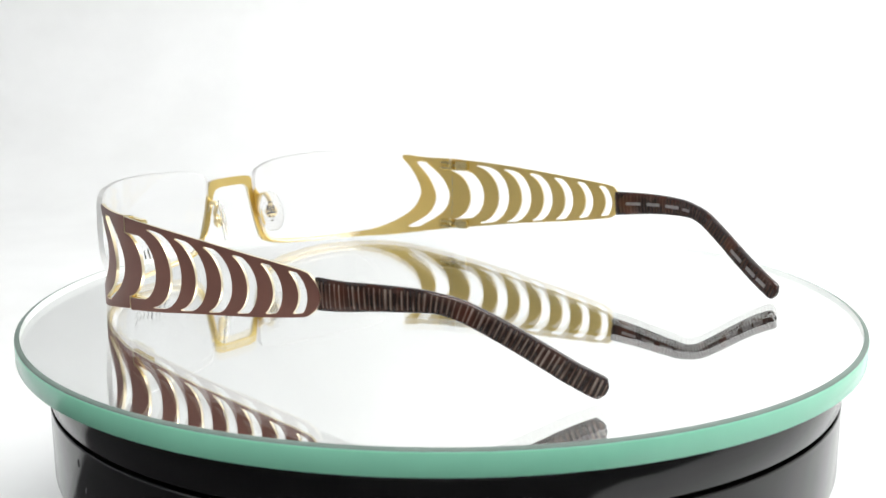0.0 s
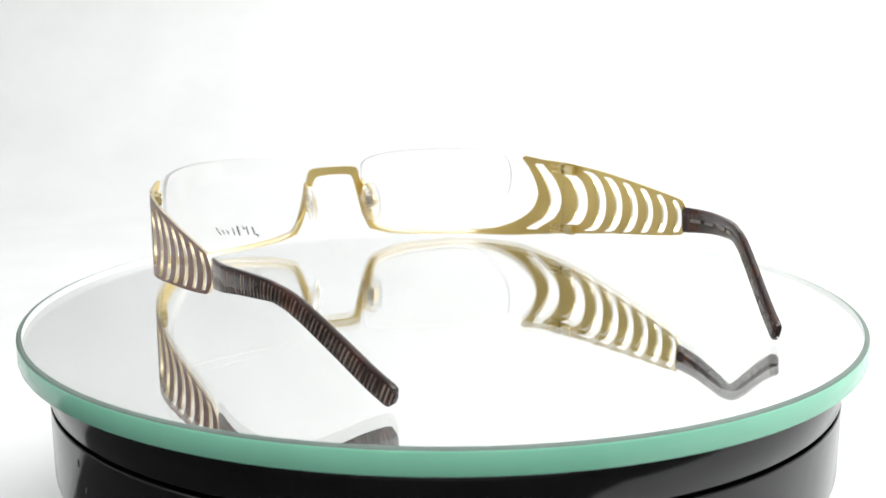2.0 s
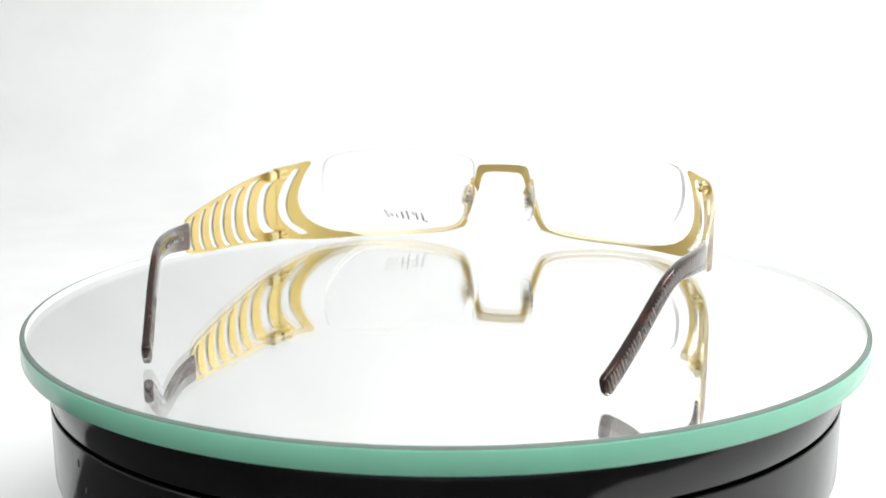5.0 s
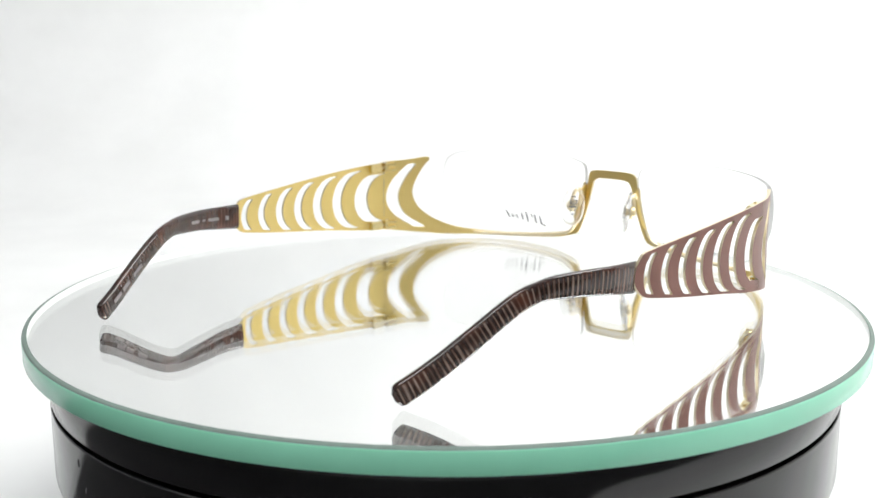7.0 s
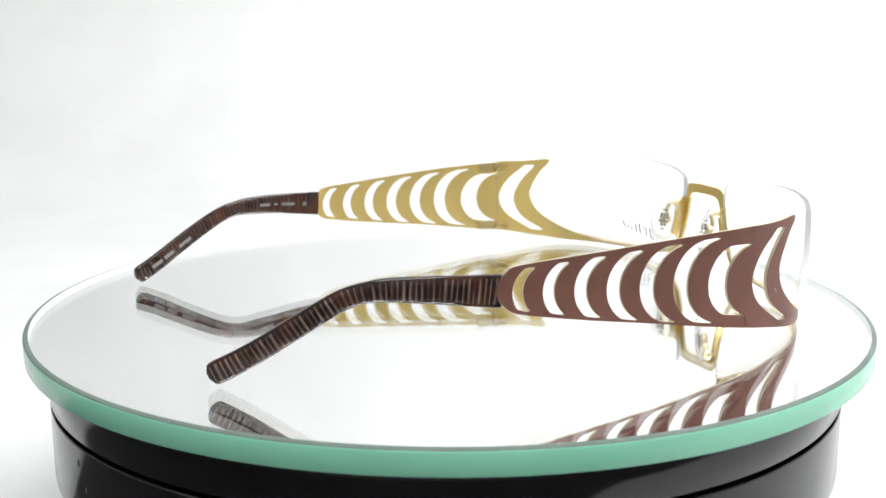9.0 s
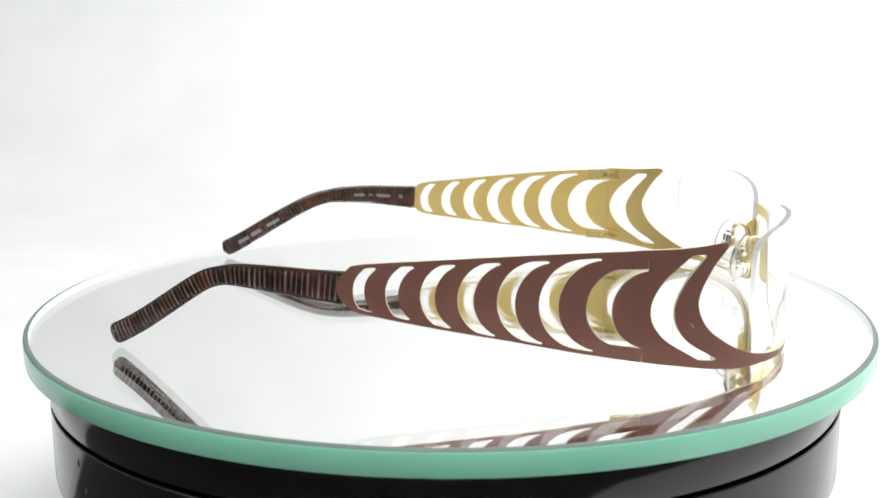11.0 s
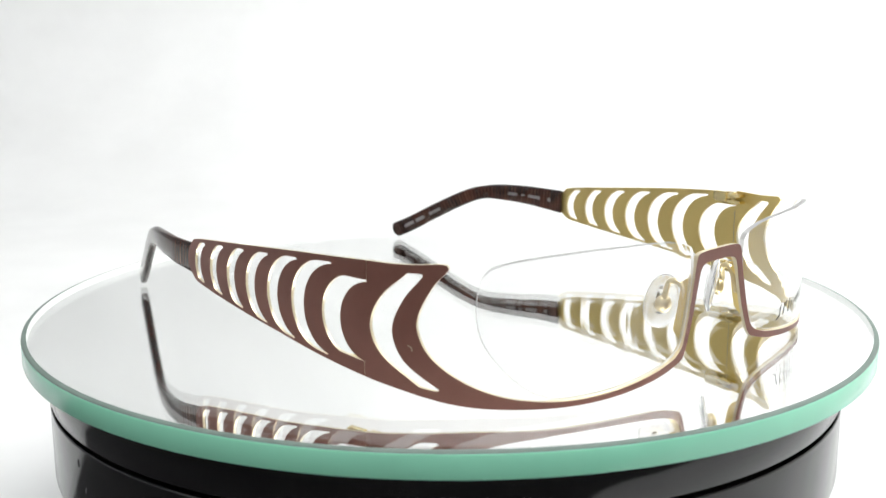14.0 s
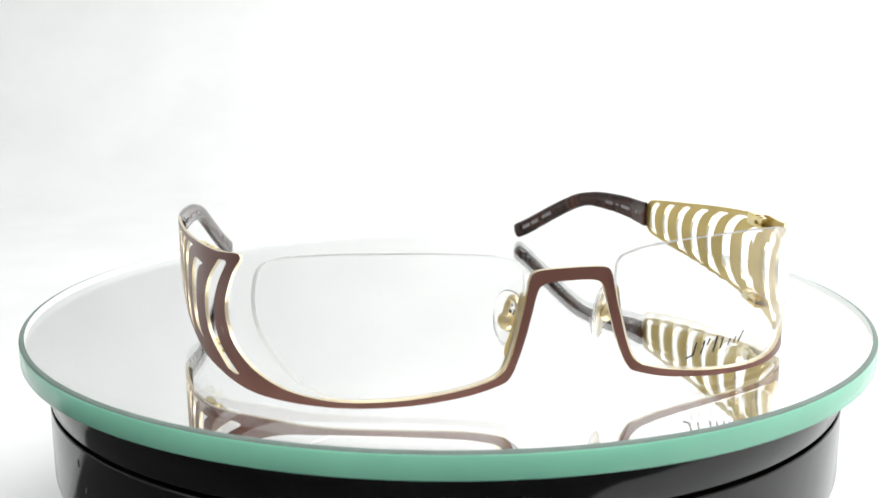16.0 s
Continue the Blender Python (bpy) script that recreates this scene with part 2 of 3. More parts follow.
# ---- mirror plate ----
def build_plate():
    plate = tagged(new("mirror_plate"), "round mirrored glass plate with a bright green ground edge", "mirror")
    shift = Vector((-1.06, 0.43, 0)) * MM
    r, thick, deep = 112.5, 5.4, 4.7
    glass = lathe([(0, 0), (r - 1.3, 0)], 256)
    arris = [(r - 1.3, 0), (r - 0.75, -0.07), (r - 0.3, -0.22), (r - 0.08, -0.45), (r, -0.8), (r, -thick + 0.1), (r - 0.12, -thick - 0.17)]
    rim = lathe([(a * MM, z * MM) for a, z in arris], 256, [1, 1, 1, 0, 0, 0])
    for v in glass.verts:
        v.co = v.co * MM
    glass.normal_update()
    bmesh.ops.reverse_faces(glass, faces=[f for f in glass.faces if f.normal.z < 0])
    silver = lathe([(0, -deep * MM), ((r - 0.4) * MM, -deep * MM), ((r - 0.4) * MM, (-thick - 0.15) * MM), (0, (-thick - 0.15) * MM)], 256)
    # added liner, no real part: keeps the far edge pale through the glass
    core = lathe([((r - 1.35) * MM, -0.03 * MM), ((r - 0.45) * MM, (-deep + 0.02) * MM)], 256)
    for name, bm, m, lab in (("glass_top", glass, GLASS, "clear polished glass face"), ("ground_edge", rim, [GREEN, BEVEL], "bright green glass edge with a darkened bevel"),
                             ("edge_liner", core, CORE, "pale liner added inside the glass edge"), ("silvering", silver, MIRROR, "mirror silvering under the glass")):
        bmesh.ops.translate(bm, vec=shift, verts=bm.verts)
        piece = part(name, bm, m, plate, lab, True, name != "glass_top")
        piece.visible_shadow = name != "glass_top"
    return plate


mirror_plate = build_plate()

# ---- spectacles ----
# plan of one half, from the bridge round the corner to the tip: across, forward, in millimetres
PLAN = [(0, 86.2), (8.2, 86.2), (15, 86.6), (25, 86.4), (35, 85.3), (45, 82.5), (53, 78), (60, 71.2), (64.4, 64.8), (67.6, 57), (69.8, 49.2),
        (71.1, 39), (71.8, 27), (71.8, 13.5), (71.4, 0), (70.6, -15), (69.2, -27), (65.9, -39.5), (59.6, -55.8), (53.2, -71.0), (50.0, -78.4)]
LINE = spline(PLAN, 24)
RUN = [0.0]
for p, q in zip(LINE, LINE[1:]):
    RUN.append(RUN[-1] + (q - p).length)
LIFT = -0.5


def on_plan(s, z, off=0.0):
    """The place in metres at s along the plan (negative: the other half), z above the plate, off outwards."""
    a = abs(s)
    i = min(max(int(np.searchsorted(RUN, a)) - 1, 0), len(LINE) - 2)
    f = (a - RUN[i]) / (RUN[i + 1] - RUN[i])
    p = LINE[i].lerp(LINE[i + 1], f)
    w0 = LINE[min(i + 1, len(LINE) - 1)] - LINE[max(i - 1, 0)]
    w1 = LINE[min(i + 2, len(LINE) - 1)] - LINE[i]
    w = w0.lerp(w1, min(max(f, 0), 1)).normalized()
    u, v = p.x - w.y * off, p.y + w.x * off
    return Vector((math.copysign(u, s) if a > 1e-6 else 0.0, v, z + LIFT)) * MM


def outline(*runs):
    """A closed line of smooth runs that meet in corners."""
    out = []
    for run in runs:
        pts = spline([(x, y) for x, y in run], 5) if 2 < len(run) < 22 else [Vector(p) for p in run]
        for p in pts:
            if not out or (p - out[-1]).length > 0.02:
                out.append(p)
    if (out[0] - out[-1]).length < 0.02:
        out.pop()
    return out


def sheet(loops, outer, inner, sides=(0, 1, 1), step=2.0, flare=0.0):
    """A bent plate: loops (outside first, then holes) of (s, z), between two offsets (flare: how far the ends stand off the plan), with slots for the outer face, inner face and edge."""
    flat = bmesh.new()
    edges = []
    for loop in loops:
        vs = [flat.verts.new((p[0], p[1], 0)) for p in loop]
        edges += [flat.edges.new((a, b)) for a, b in zip(vs, vs[1:] + vs[:1])]
    bmesh.ops.triangle_fill(flat, use_beauty=True, use_dissolve=False, edges=edges)
    xs = [v.co.x for v in flat.verts]
    x = math.ceil(min(xs) / step) * step
    while x < max(xs):
        bmesh.ops.bisect_plane(flat, geom=flat.verts[:] + flat.edges[:] + flat.faces[:], dist=1e-4, plane_co=(x + 0.013, 0, 0), plane_no=(1, 0, 0))
        x += step
    bm = bmesh.new()
    flat.verts.index_update()
    away = [flare * max(0.0, (abs(v.co.x) - 42.0) / 24.0) ** 2 for v in flat.verts]
    out = [bm.verts.new(on_plan(v.co.x, v.co.y, outer + a)) for v, a in zip(flat.verts, away)]
    inn = [bm.verts.new(on_plan(v.co.x, v.co.y, inner + a)) for v, a in zip(flat.verts, away)]
    for face in flat.faces:
        ids = [v.index for v in face.verts]
        bm.faces.new([out[i] for i in ids]).material_index = sides[0]
        bm.faces.new([inn[i] for i in reversed(ids)]).material_index = sides[1]
    for edge in flat.edges:
        if len(edge.link_faces) == 1:
            a, b = [v.index for v in edge.verts]
            bm.faces.new((out[a], out[b], inn[b], inn[a])).material_index = sides[2]
    flat.free()
    return bm


def arc(a, b, c, steps=24):
    """Points on the circle through three points, from the first to the last."""
    (ax, ay), (bx, by), (cx, cy) = a, b, c
    d = 2 * (ax * (by - cy) + bx * (cy - ay) + cx * (ay - by))
    ux = ((ax * ax + ay * ay) * (by - cy) + (bx * bx + by * by) * (cy - ay) + (cx * cx + cy * cy) * (ay - by)) / d
    uy = ((ax * ax + ay * ay) * (cx - bx) + (bx * bx + by * by) * (ax - cx) + (cx * cx + cy * cy) * (bx - ax)) / d
    r = math.hypot(ax - ux, ay - uy)
    t0, t1, t2 = [math.atan2(y - uy, x - ux) for x, y in (a, b, c)]
    turn = (t2 - t0) % (2 * math.pi)
    if (t1 - t0) % (2 * math.pi) > turn:
        turn -= 2 * math.pi
    return [(ux + r * math.cos(t0 + turn * k / steps), uy + r * math.sin(t0 + turn * k / steps)) for k in range(steps + 1)]


def mirrored(loop, side):
    return [Vector((p[0] * side, p[1])) for p in loop]


def mirrored_all(loops, side):
    return [mirrored(loop, side) for loop in loops]


def temple_loops(side):
    """The outline and slots of a temple plate; one temple hangs a little lower than the other."""
    loops = [outline([(153.9, 16.5), (155.4, 18.2), (155.9, 20.2), (155.3, 22.4), (153.7, 24.3)], [(153.7, 24.3), (150.6, 25.5), (133, 26.8), (111, 28.2), (89.42, 29.0)],
                     [(89.42, 29.0), (89.42, 25.1)], [(89.42, 25.1), (95.7, 25.2)], arc((95.7, 25.2), (102.3, 17.4), (97.2, 9.3)),
                     [(97.2, 9.3), (90.22, 8.3)], [(90.22, 8.3), (90.22, 5.2)],
                     [(90.22, 5.2), (103.3, 7.2), (116.4, 9.4), (129.6, 11.3), (141.2, 13.1), (149.6, 14.6), (152.2, 15.3), (153.9, 16.5)])]
    for k in range(6):
        top, low = 147.2 - 7.9 * k - 0.34 * k * k, 148.1 - 7.9 * k - 0.32 * k * k
        left = 152.3 - 6.9 * k - 0.22 * k * k
        right = left - 2.5 - 0.33 * k
        zt, zm, zb = 24.8 + 0.5 * k, 20.3 - 0.5 * k, 15.3 - 1.5 * k
        tl, ll = top + 2.2 + 0.37 * k, low + 3.0 + 0.3 * k
        loops.append(outline([(top, zt - 0.3), (top + 0.15, zt), (top + 0.8, zt + 0.1), (tl, zt)], arc((tl, zt), (left, zm), (ll, zb + 0.6)),
                             [(ll, zb + 0.6), (low + 0.6, zb - 0.05), (low, zb + 0.15)], arc((low, zb + 0.15), (right, zm), (top, zt - 0.3))))
    if side < 0:
        loops = [[Vector((p[0] + 0.3, p[1] - 0.25 - 0.031 * (p[0] - 88.0))) for p in loop] for loop in loops]
    else:
        loops = [taller(loop) for loop in loops]
    return mirrored_all(loops, side)


def taller(loop):
    """One side of the frame stands a little taller than the other, most near the hinge."""
    out = []
    for x, z in loop:
        near = min(1.0, max(0.0, (x - 58.0) / 12.0)) * (1 - 0.75 * min(1.0, max(0.0, (x - 92.0) / 60.0)))
        out.append(Vector((x, z + 0.05 * near * max(0.0, z - 15.0))))
    return out


def front_half():
    """The outer line of one half of the front, from the middle of the bridge's top round to the middle of its underside."""
    return outline([(0.0, 27.9), (4.5, 27.85), (7.4, 27.6), (8.6, 27.0), (9.2, 25.7)], [(9.2, 25.7), (10.0, 21.5), (10.9, 17.9), (12.6, 11.5), (14.2, 7.8), (16.4, 6.0)],
                   [(16.4, 6.0), (22.2, 4.5), (32.6, 3.1), (43.8, 2.5), (53.0, 2.9), (61.5, 4.3), (69.2, 7.4), (75.0, 11.6), (77.6, 16.4), (77.1, 20.2), (74.2, 25.2), (71.2, 28.4)],
                   [(71.2, 28.4), (70.9, 29.0), (71.4, 29.6), (72.6, 29.75)], [(72.6, 29.75), (80.0, 29.1), (89.3, 29.0)], [(89.3, 29.0), (89.3, 24.7)],
                   arc((89.3, 24.7), (96.8, 16.4), (90.1, 8.4)), [(90.1, 8.4), (90.1, 5.2)],
                   [(90.1, 5.2), (82.0, 3.9), (75.0, 2.75), (65.4, 1.6), (53.1, 1.35), (42.7, 1.35), (32.6, 1.8), (22.2, 2.9), (15.0, 4.7), (13.2, 6.0), (11.8, 8.6), (10.0, 13.5),
                    (8.7, 18.0), (7.9, 21.2), (7.4, 23.0), (6.7, 24.3), (5.2, 25.0), (3.0, 25.2), (0.0, 25.25)])


def front_slot():
    return outline([(76.3, 27.1), (76.5, 27.5), (77.2, 27.6), (79.7, 27.5)], [(79.7, 27.5), (86.0, 22.2), (88.6, 16.3), (85.8, 10.5), (77.2, 4.9)],
                   [(77.2, 4.9), (73.8, 4.5), (72.8, 4.8)], [(72.8, 4.8), (80.6, 9.8), (83.3, 15.9), (80.9, 21.9), (76.3, 27.1)])


def plan_box(s0, s1, z0, z1, o0, o1, bevel=0.25, steps=4):
    """A bevelled block that follows the plan."""
    bm = bmesh.new()
    rings = []
    for k in range(steps + 1):
        s = s0 + (s1 - s0) * k / steps
        rings.append([bm.verts.new(on_plan(s, z, o)) for z, o in ((z0, o0), (z1, o0), (z1, o1), (z0, o1))])
    for a, b in zip(rings, rings[1:]):
        for k in range(4):
            bm.faces.new((a[k], a[(k + 1) % 4], b[(k + 1) % 4], b[k]))
    bm.faces.new(rings[0]), bm.faces.new(rings[-1])
    bmesh.ops.recalc_face_normals(bm, faces=bm.faces)
    hard = [e for e in bm.edges if e.calc_face_angle(0) > radians(45)]
    bmesh.ops.bevel(bm, geom=hard, offset=bevel * MM, segments=2, affect="EDGES")
    return bm


def upright(s, z0, z1, off, radius, sides=14):
    return tube([on_plan(s, z, off) for z in (z0, z0 + 0.12, z1 - 0.12, z1)], [0.8 * radius * MM, radius * MM, radius * MM, 0.8 * radius * MM], sides)


def ear_line(side):
    """The middle line of a temple end: along the plan, above the plate."""
    if side > 0:
        return [(154.2, 20.1), (162, 20.8), (170, 21.4), (179, 21.6), (184, 21.1), (188.5, 19.7), (193, 17.2), (199, 13.4), (206, 9.0), (212, 5.6), (217.6, 2.9)]
    return [(154.6, 18.3), (162, 18.7), (170, 19.3), (179, 19.5), (184, 19.2), (188.5, 18.2), (193, 16.4), (199, 13.5), (206, 9.8), (213, 6.0), (219.6, 3.0)]


def earpiece_bmesh(side):
    """The striped temple end: a flat rounded bar along the plan, bent down behind the ear."""
    mids = spline(ear_line(side), 8)
    n = len(mids) - 1
    bm = bmesh.new()
    uvs = bm.loops.layers.uv.new("UVMap")
    rings, run = [], 0.0
    for i, p in enumerate(mids):
        way = (mids[min(i + 1, n)] - mids[max(i - 1, 0)]).normalized()
        if i:
            run += (p - mids[i - 1]).length
        f = i / n
        height = 7.6 - 3.1 * min(1, f / 0.40) if f < 0.40 else 4.5 + 0.8 * (f - 0.40) / 0.6
        deep = 1.55 + 0.75 * min(1, f / 0.25) + 0.25 * max(0, f - 0.7)
        rest = max(0.0, (run_total(mids) - run))
        if rest < 2.0:
            cap = math.sqrt(max(0.0, 1 - ((2.0 - rest) / 2.0) ** 2))
            height, deep = height * (0.35 + 0.65 * cap), deep * (0.45 + 0.55 * cap)
        if run < 0.3:
            height, deep = height * 0.97, deep * 0.9
        tuck = 0.75 * max(0.0, 1 - run / 9.0)
        ring = []
        for k in range(28):
            a = 2 * math.pi * k / 28
            c, q = math.cos(a), math.sin(a)
            x = math.copysign(abs(c) ** 0.62, c) * deep / 2
            y = math.copysign(abs(q) ** 0.62, q) * height / 2
            ring.append((bm.verts.new(on_plan((p.x - way.y * y) * side, p.y + way.x * y, x - tuck)), run, 2 * y / height))
        rings.append(ring)
    for a, b in zip(rings, rings[1:]):
        for k in range(28):
            quad = (a[k], a[(k + 1) % 28], b[(k + 1) % 28], b[k])
            face = bm.faces.new([c[0] for c in quad])
            face.material_index = 1 if 8 <= k < 20 else 0
            for loop, c in zip(face.loops, quad):
                loop[uvs].uv = (c[1] + 100 * side, c[2])
    for ring in (rings[0], rings[-1]):
        face = bm.faces.new([c[0] for c in ring])
        for loop, c in zip(face.loops, ring):
            loop[uvs].uv = (c[1] + 100 * side, c[2])
    return bm


def run_total(points):
    return sum((b - a).length for a, b in zip(points, points[1:]))


def lens_loop():
    return outline([(10.3, 28.0), (10.9, 29.0), (12.2, 29.9), (18.0, 31.4), (30.0, 32.3), (44.0, 32.5), (56.0, 31.7), (61.5, 30.6), (63.6, 29.4), (64.8, 27.2), (65.5, 22.0), (64.4, 16.0), (60.8, 10.4), (55.6, 5.6), (50.5, 3.2)],
                   [(50.5, 3.2), (43.8, 2.9), (32.6, 3.5), (22.2, 4.9), (16.9, 6.4)], [(16.9, 6.4), (14.6, 8.2), (13.0, 11.6), (11.3, 17.9), (10.4, 21.5), (10.1, 25.0), (10.3, 28.0)])


def plan_bar(s0, z0, s1, z1, wide, off, thick=0.08):
    """A thin printed stroke on a surface that follows the plan."""
    bm = bmesh.new()
    a, b = Vector((s0, z0)), Vector((s1, z1))
    way = (b - a).normalized()
    side = Vector((-way.y, way.x)) * wide / 2
    rings = []
    for o in (off, off + thick):
        rings.append([bm.verts.new(on_plan(p.x, p.y, o)) for p in (a - side, b - side, b + side, a + side)])
    bm.faces.new(rings[0]), bm.faces.new(rings[1])
    for k in range(4):
        bm.faces.new((rings[0][k], rings[0][(k + 1) % 4], rings[1][(k + 1) % 4], rings[1][k]))
    return bm


def build_pad(glasses, side):
    """A clear nose pad on its gold arm."""
    centre = Vector((10.3, 78.2, 15.7))
    face = Vector((-0.70, -0.70, 0.16)).normalized()
    up = Vector((-0.17, -0.02, 1.0))
    up = (up - face * up.dot(face)).normalized()
    wide = up.cross(face).normalized()
    flip = Vector((side, 1, 1))

    def local(p):
        return Vector([c * d for c, d in zip(p, flip)]) * MM

    bm = bmesh.new()
    bmesh.ops.create_uvsphere(bm, u_segments=28, v_segments=16, radius=1.0)
    for v in bm.verts:
        x, y, z = v.co
        ax, ay = math.copysign(abs(x) ** 0.9, x), math.copysign(abs(y) ** 0.9, y)
        dish = 0.5 * (y * y)
        v.co = local(centre + wide * (ax * (3.8 - 0.4 * ay)) + up * (ay * 6.6) + face * (z * 0.85 - dish))
    pad = part("nose_pad", bm, SILICONE, glasses, "clear silicone pad")
    back = centre - face * 1.1
    bm = bmesh.new()
    bmesh.ops.create_uvsphere(bm, u_segments=20, v_segments=12, radius=1.0)
    for v in bm.verts:
        x, y, z = v.co
        v.co = local(back - face * 0.75 + wide * x * 1.9 + up * y * 2.1 + face * z * 1.3)
    part("pad_mount", bm, SATIN, pad, "pale satin gold pad mount")
    bm = bmesh.new()
    for dx, dy, w, h in ((-0.9, 1.2, 0.35, 0.9), (0.0, 1.0, 0.3, 1.1), (0.9, 1.2, 0.35, 0.9), (0.0, -0.5, 1.5, 0.35), (-0.6, -1.6, 0.3, 0.5), (0.5, -1.7, 0.3, 0.5), (0.0, -3.0, 0.5, 0.25), (0.1, 3.0, 0.7, 0.25)):
        m = bmesh.ops.create_cube(bm, size=2.0)
        for v in m["verts"]:
            x, y, z = v.co
            v.co = local(centre + face * 0.25 + wide * (dx + w * x * (1 - 0.25 * y)) + up * (dy + h * y) + face * (z * 0.10 + 0.12 * abs(dx) + 0.12 * x * y))
    bmesh.ops.bevel(bm, geom=bm.edges[:], offset=0.06 * MM, segments=1, affect="EDGES")
    part("pad_core", bm, SILVER, pad, "small silvery insert in the pad")
    # flat gold bracket standing back from the nose side of the rim, tapering downwards
    run = spline([(10.1, 22.6), (10.7, 19.5), (11.7, 15.0), (13.2, 11.0), (13.7, 9.8)], 5)
    bm = bmesh.new()
    rings = []
    for i, p in enumerate(run):
        f = i / (len(run) - 1)
        deep = 3.0 * min(1.0, 0.45 + 5 * f) * min(1.0, 0.35 + 2.2 * (1 - f))
        rings.append([bm.verts.new(local(Vector((p.x + dx, y, p.y + LIFT)))) for dx, y in ((0.35, 85.9), (-0.35, 85.9), (-0.35, 86.2 - deep), (0.35, 86.2 - deep))])
    for a, b in zip(rings, rings[1:]):
        for k in range(4):
            bm.faces.new((a[k], a[(k + 1) % 4], b[(k + 1) % 4], b[k]))
    bm.faces.new(rings[0]), bm.faces.new(rings[-1])
    bmesh.ops.recalc_face_normals(bm, faces=bm.faces)
    bmesh.ops.bevel(bm, geom=[e for e in bm.edges if e.calc_face_angle(0) > radians(40)], offset=0.15 * MM, segments=2, affect="EDGES")
    part("pad_bracket", bm, GOLD, glasses, "flat gold bracket behind the nose side")
    path = [back - face * 0.8 + up * 0.4, back - face * 1.1 + up * 2.6, Vector((11.1, 80.4, 20.2)), Vector((10.9, 82.0, 20.9)), Vector((10.6, 83.4, 20.0)),
            Vector((10.7, 84.2, 17.6)), Vector((11.2, 84.6, 15.0))]
    part("pad_arm", tube([local(p) for p in spline([tuple(p) for p in path], 6)], 0.66 * MM, 12), SATIN, glasses, "bent gold wire arm")


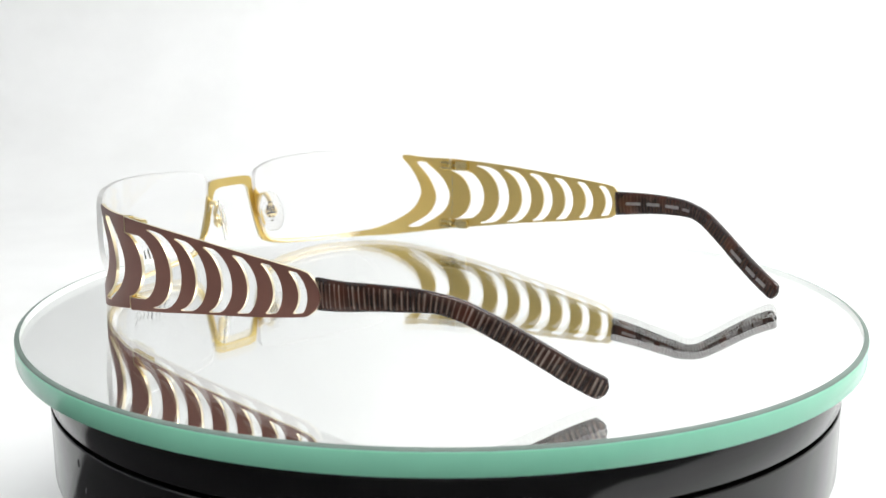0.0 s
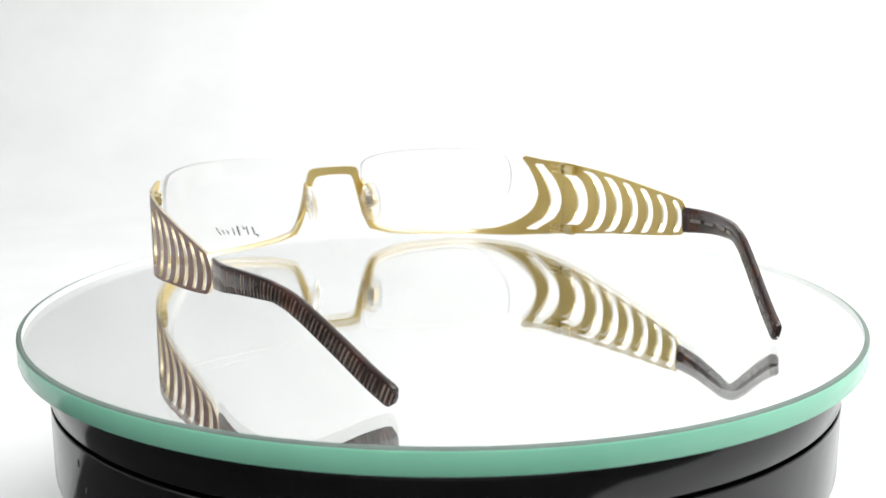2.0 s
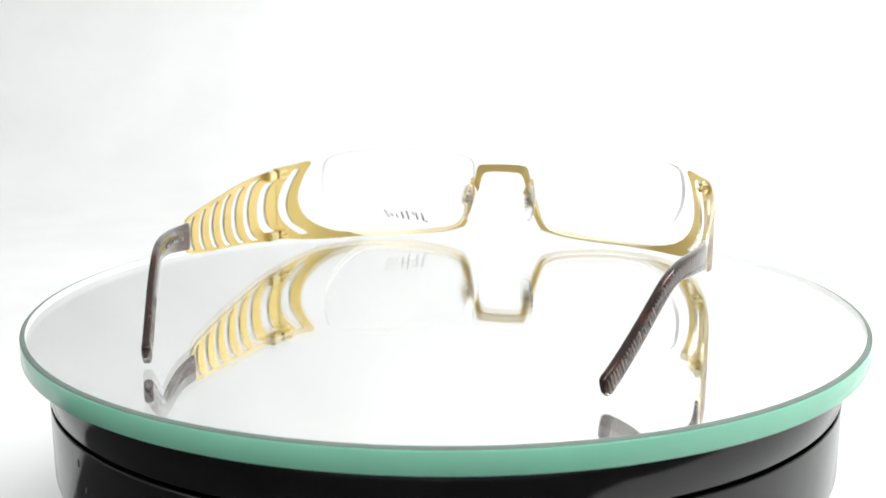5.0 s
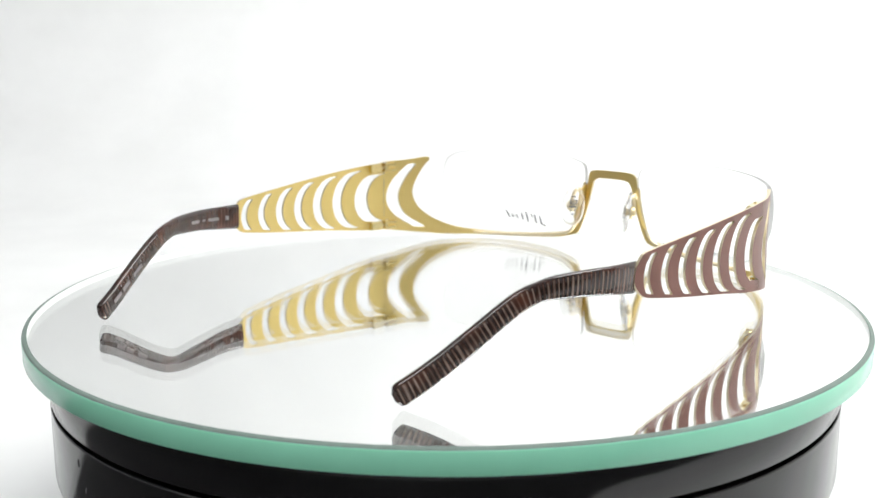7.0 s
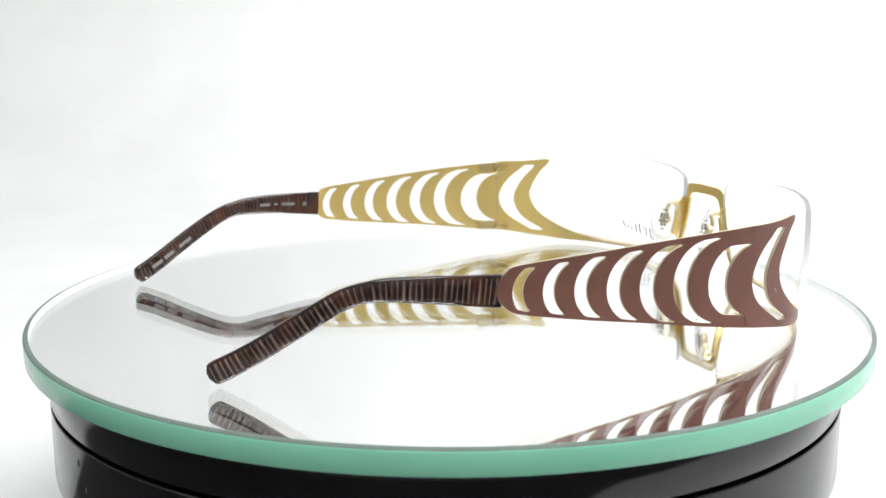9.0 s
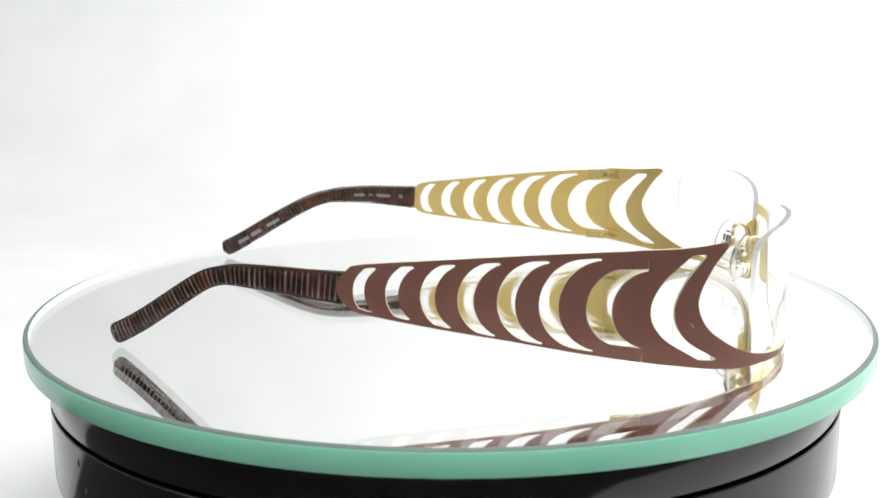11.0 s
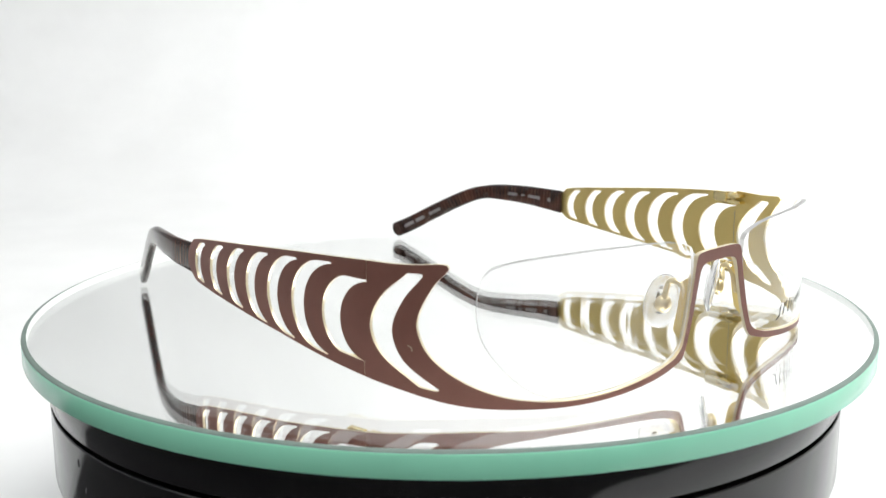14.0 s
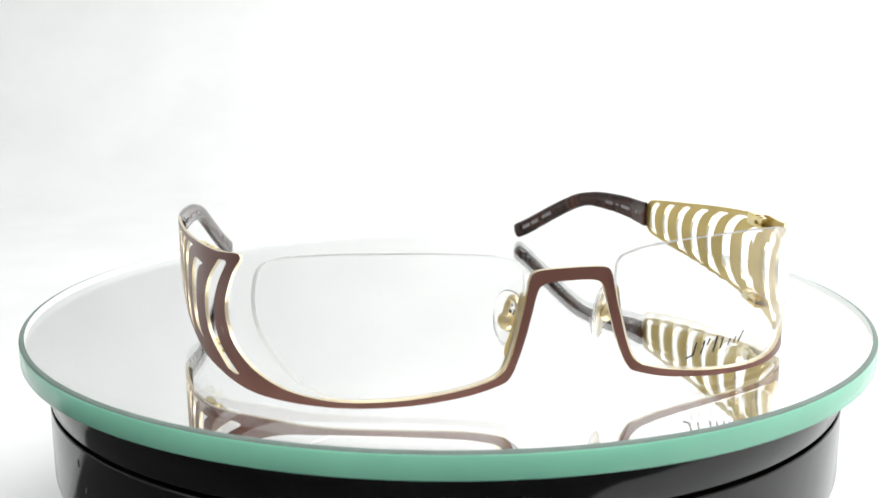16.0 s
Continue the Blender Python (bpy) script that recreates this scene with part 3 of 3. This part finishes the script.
def build_glasses():
    glasses = tagged(new("eyeglasses"), "half-rim eyeglasses, brown lacquered outside, gold inside, with zebra-cut temples", "eyeglasses")
    half = front_half()
    whole = taller(half) + [Vector((-p[0], p[1])) for p in reversed(half) if p[0] > 0.05]
    slot = front_slot()
    front = sheet([whole, taller(slot), mirrored(slot, -1)], 0.4, -0.4, (0, 1, 2))
    # the bridge is a deeper bar than the rest of the sheet
    front.verts.index_update()
    for v in list(front.verts)[len(front.verts) // 2:]:
        near = min(1.0, max(0.0, (9.8 - abs(v.co.x) / MM) / 1.5)) * min(1.0, max(0.0, (v.co.z / MM - 20.5) / 2.5))
        v.co.y -= 0.25 * MM * near
    frame_front = part("front_frame", front, [PAINT, GOLD, CUT], glasses, "brown front with gold back and edges")
    for side in (1, -1):
        part("fold_line", plan_bar(89.6 * side, 10.0, 89.6 * side, 23.6, 0.12, -0.50, 0.06), STEEL, frame_front, "fine dark fold across the gold back")
    for s0, z0, s1, z1 in ((78.7, 12.2, 79.0, 13.0), (79.0, 13.0, 79.7, 13.3)):
        part("scratch", plan_bar(s0, z0, s1, z1, 0.13, 0.40, 0.012), CUT, frame_front, "tiny pale scratch in the lacquer")
    # gold groove wire behind the lower rim and the nose side
    rim = spline([(10.4, 23.5), (11.2, 18), (13, 11.4), (14.6, 7.8), (17, 5.6), (22.4, 4.0), (32.6, 2.75), (43.8, 2.2), (50, 2.3), (55, 2.7)], 7)
    for side in (1, -1):
        part("rim_wire", tube([on_plan(p.x * side, p.y - 0.15, -0.95) for p in rim], [0.25 * MM] + [0.5 * MM] * (len(rim) - 8) + [(0.47 - 0.05 * k) * MM for k in range(7)], 10), WIRE, glasses, "thin pale gold rim wire")
    for side in (1, -1):
        temple = part("temple", sheet(temple_loops(side), 0.36, -0.3, (0, 1, 2)), [PAINT, GOLD, CUT], glasses, "brown temple plate with crescent slots, gold inside")
        for low, high in ((5.6, 8.4), (26.1, 29.1) if side > 0 else (25.6, 28.6)):
            mid = (low + high) / 2
            part("hinge_leaf", plan_box(96.4 * side, 91.4 * side, low, high, -0.28, -2.3, 0.35), POLISHED, temple, "polished gold hinge leaf")
            part("hinge_tongue", plan_box(91.6 * side, 88.2 * side, mid - 0.25, mid + 0.25, -0.45, -1.9, 0.12), POLISHED, temple, "middle knuckle of the hinge")
            for z in (low + 0.1, mid + 0.5):
                part("hinge_prong", plan_box(91.0 * side, 85.6 * side, z, z + mid - low - 0.65, -0.45, -3.0, 0.3), POLISHED, temple, "forked gold hinge knuckle")
            part("hinge_pin", upright(89.4 * side, low - 0.1, high + 0.15, -1.6, 0.7), POLISHED, temple, "gold hinge pin")
            part("hinge_screw", upright(89.4 * side, high + 0.1, high + 0.35, -1.6, 0.55), STEEL, temple, "tiny steel screw")
        ear = part("earpiece", earpiece_bmesh(side), [ACETATE, ACETATE_BACK], glasses, "glossy dark brown striped acetate temple end")
        # unreadable prints inside the temple ends
        for a, b, h in ((157.6, 163.6, 1.2), (166.0, 171.0, 1.2), (173.4, 178.8, 1.2), (180.4, 183.2, 1.0), (200.6, 204.8, 1.3), (206.8, 210.2, 1.5), (210.9, 214.2, 1.4)) if side > 0 else (
                (158.2, 160.0, 1.5), (163.0, 167.6, 1.2), (169.0, 170.4, 0.7), (171.8, 175.4, 1.2), (201.0, 205.2, 1.3), (207.2, 210.4, 1.5), (211.2, 214.6, 1.4)):
            za, zb = [float(np.interp(q, [p[0] for p in ear_line(side)], [p[1] for p in ear_line(side)])) for q in (a, b)]
            part("print_bar", plan_bar(a * side, za, b * side, zb, 0.8 * h, -1.26, 0.05), PRINT, ear, "small worn silver print")
        lens = part("lens", sheet([mirrored(lens_loop(), side)], 0.1, -1.3, (0, 0, 1), 2.0, 3.0 if side > 0 else 1.5), [LENS, LENS_EDGE], glasses, "clear demo lens with a pale ground edge")
        lens.visible_shadow = False
        if side == -1:
            # plain slanted strokes in place of a printed mark
            for s0, z0, s1, z1, wide in ((27.0, 5.8, 28.6, 6.4, 0.26), (28.6, 6.3, 29.5, 9.1, 0.32), (30.7, 6.4, 31.6, 9.3, 0.32), (32.2, 8.2, 33.0, 9.6, 0.22), (33.9, 6.5, 35.0, 9.9, 0.34),
                                         (35.9, 7.0, 36.7, 9.5, 0.30), (38.0, 7.4, 38.8, 8.9, 0.24), (39.7, 7.7, 40.5, 9.1, 0.24), (41.0, 7.6, 42.8, 10.1, 0.22)):
                part("printed_stroke", plan_bar(-s0, z0 + 0.4, -s1, z1 + 0.4, 1.5 * wide, 0.12, 0.05), INK, lens, "thin black stroke")
        build_pad(glasses, side)
    return glasses


eyeglasses = build_glasses()


def motions():
    walk(mirror_plate, [(t, pose(0, 0, 0, 0, 0, d)) for t, d in TURN])
    walk(platter, [(t, pose(0, 0, 0, 0, 0, d)) for t, d in TURN])
    walk(eyeglasses, [(t, pose(0, 0, 0, 0, 0, FACING + d)) for t, d in TURN])


motions()
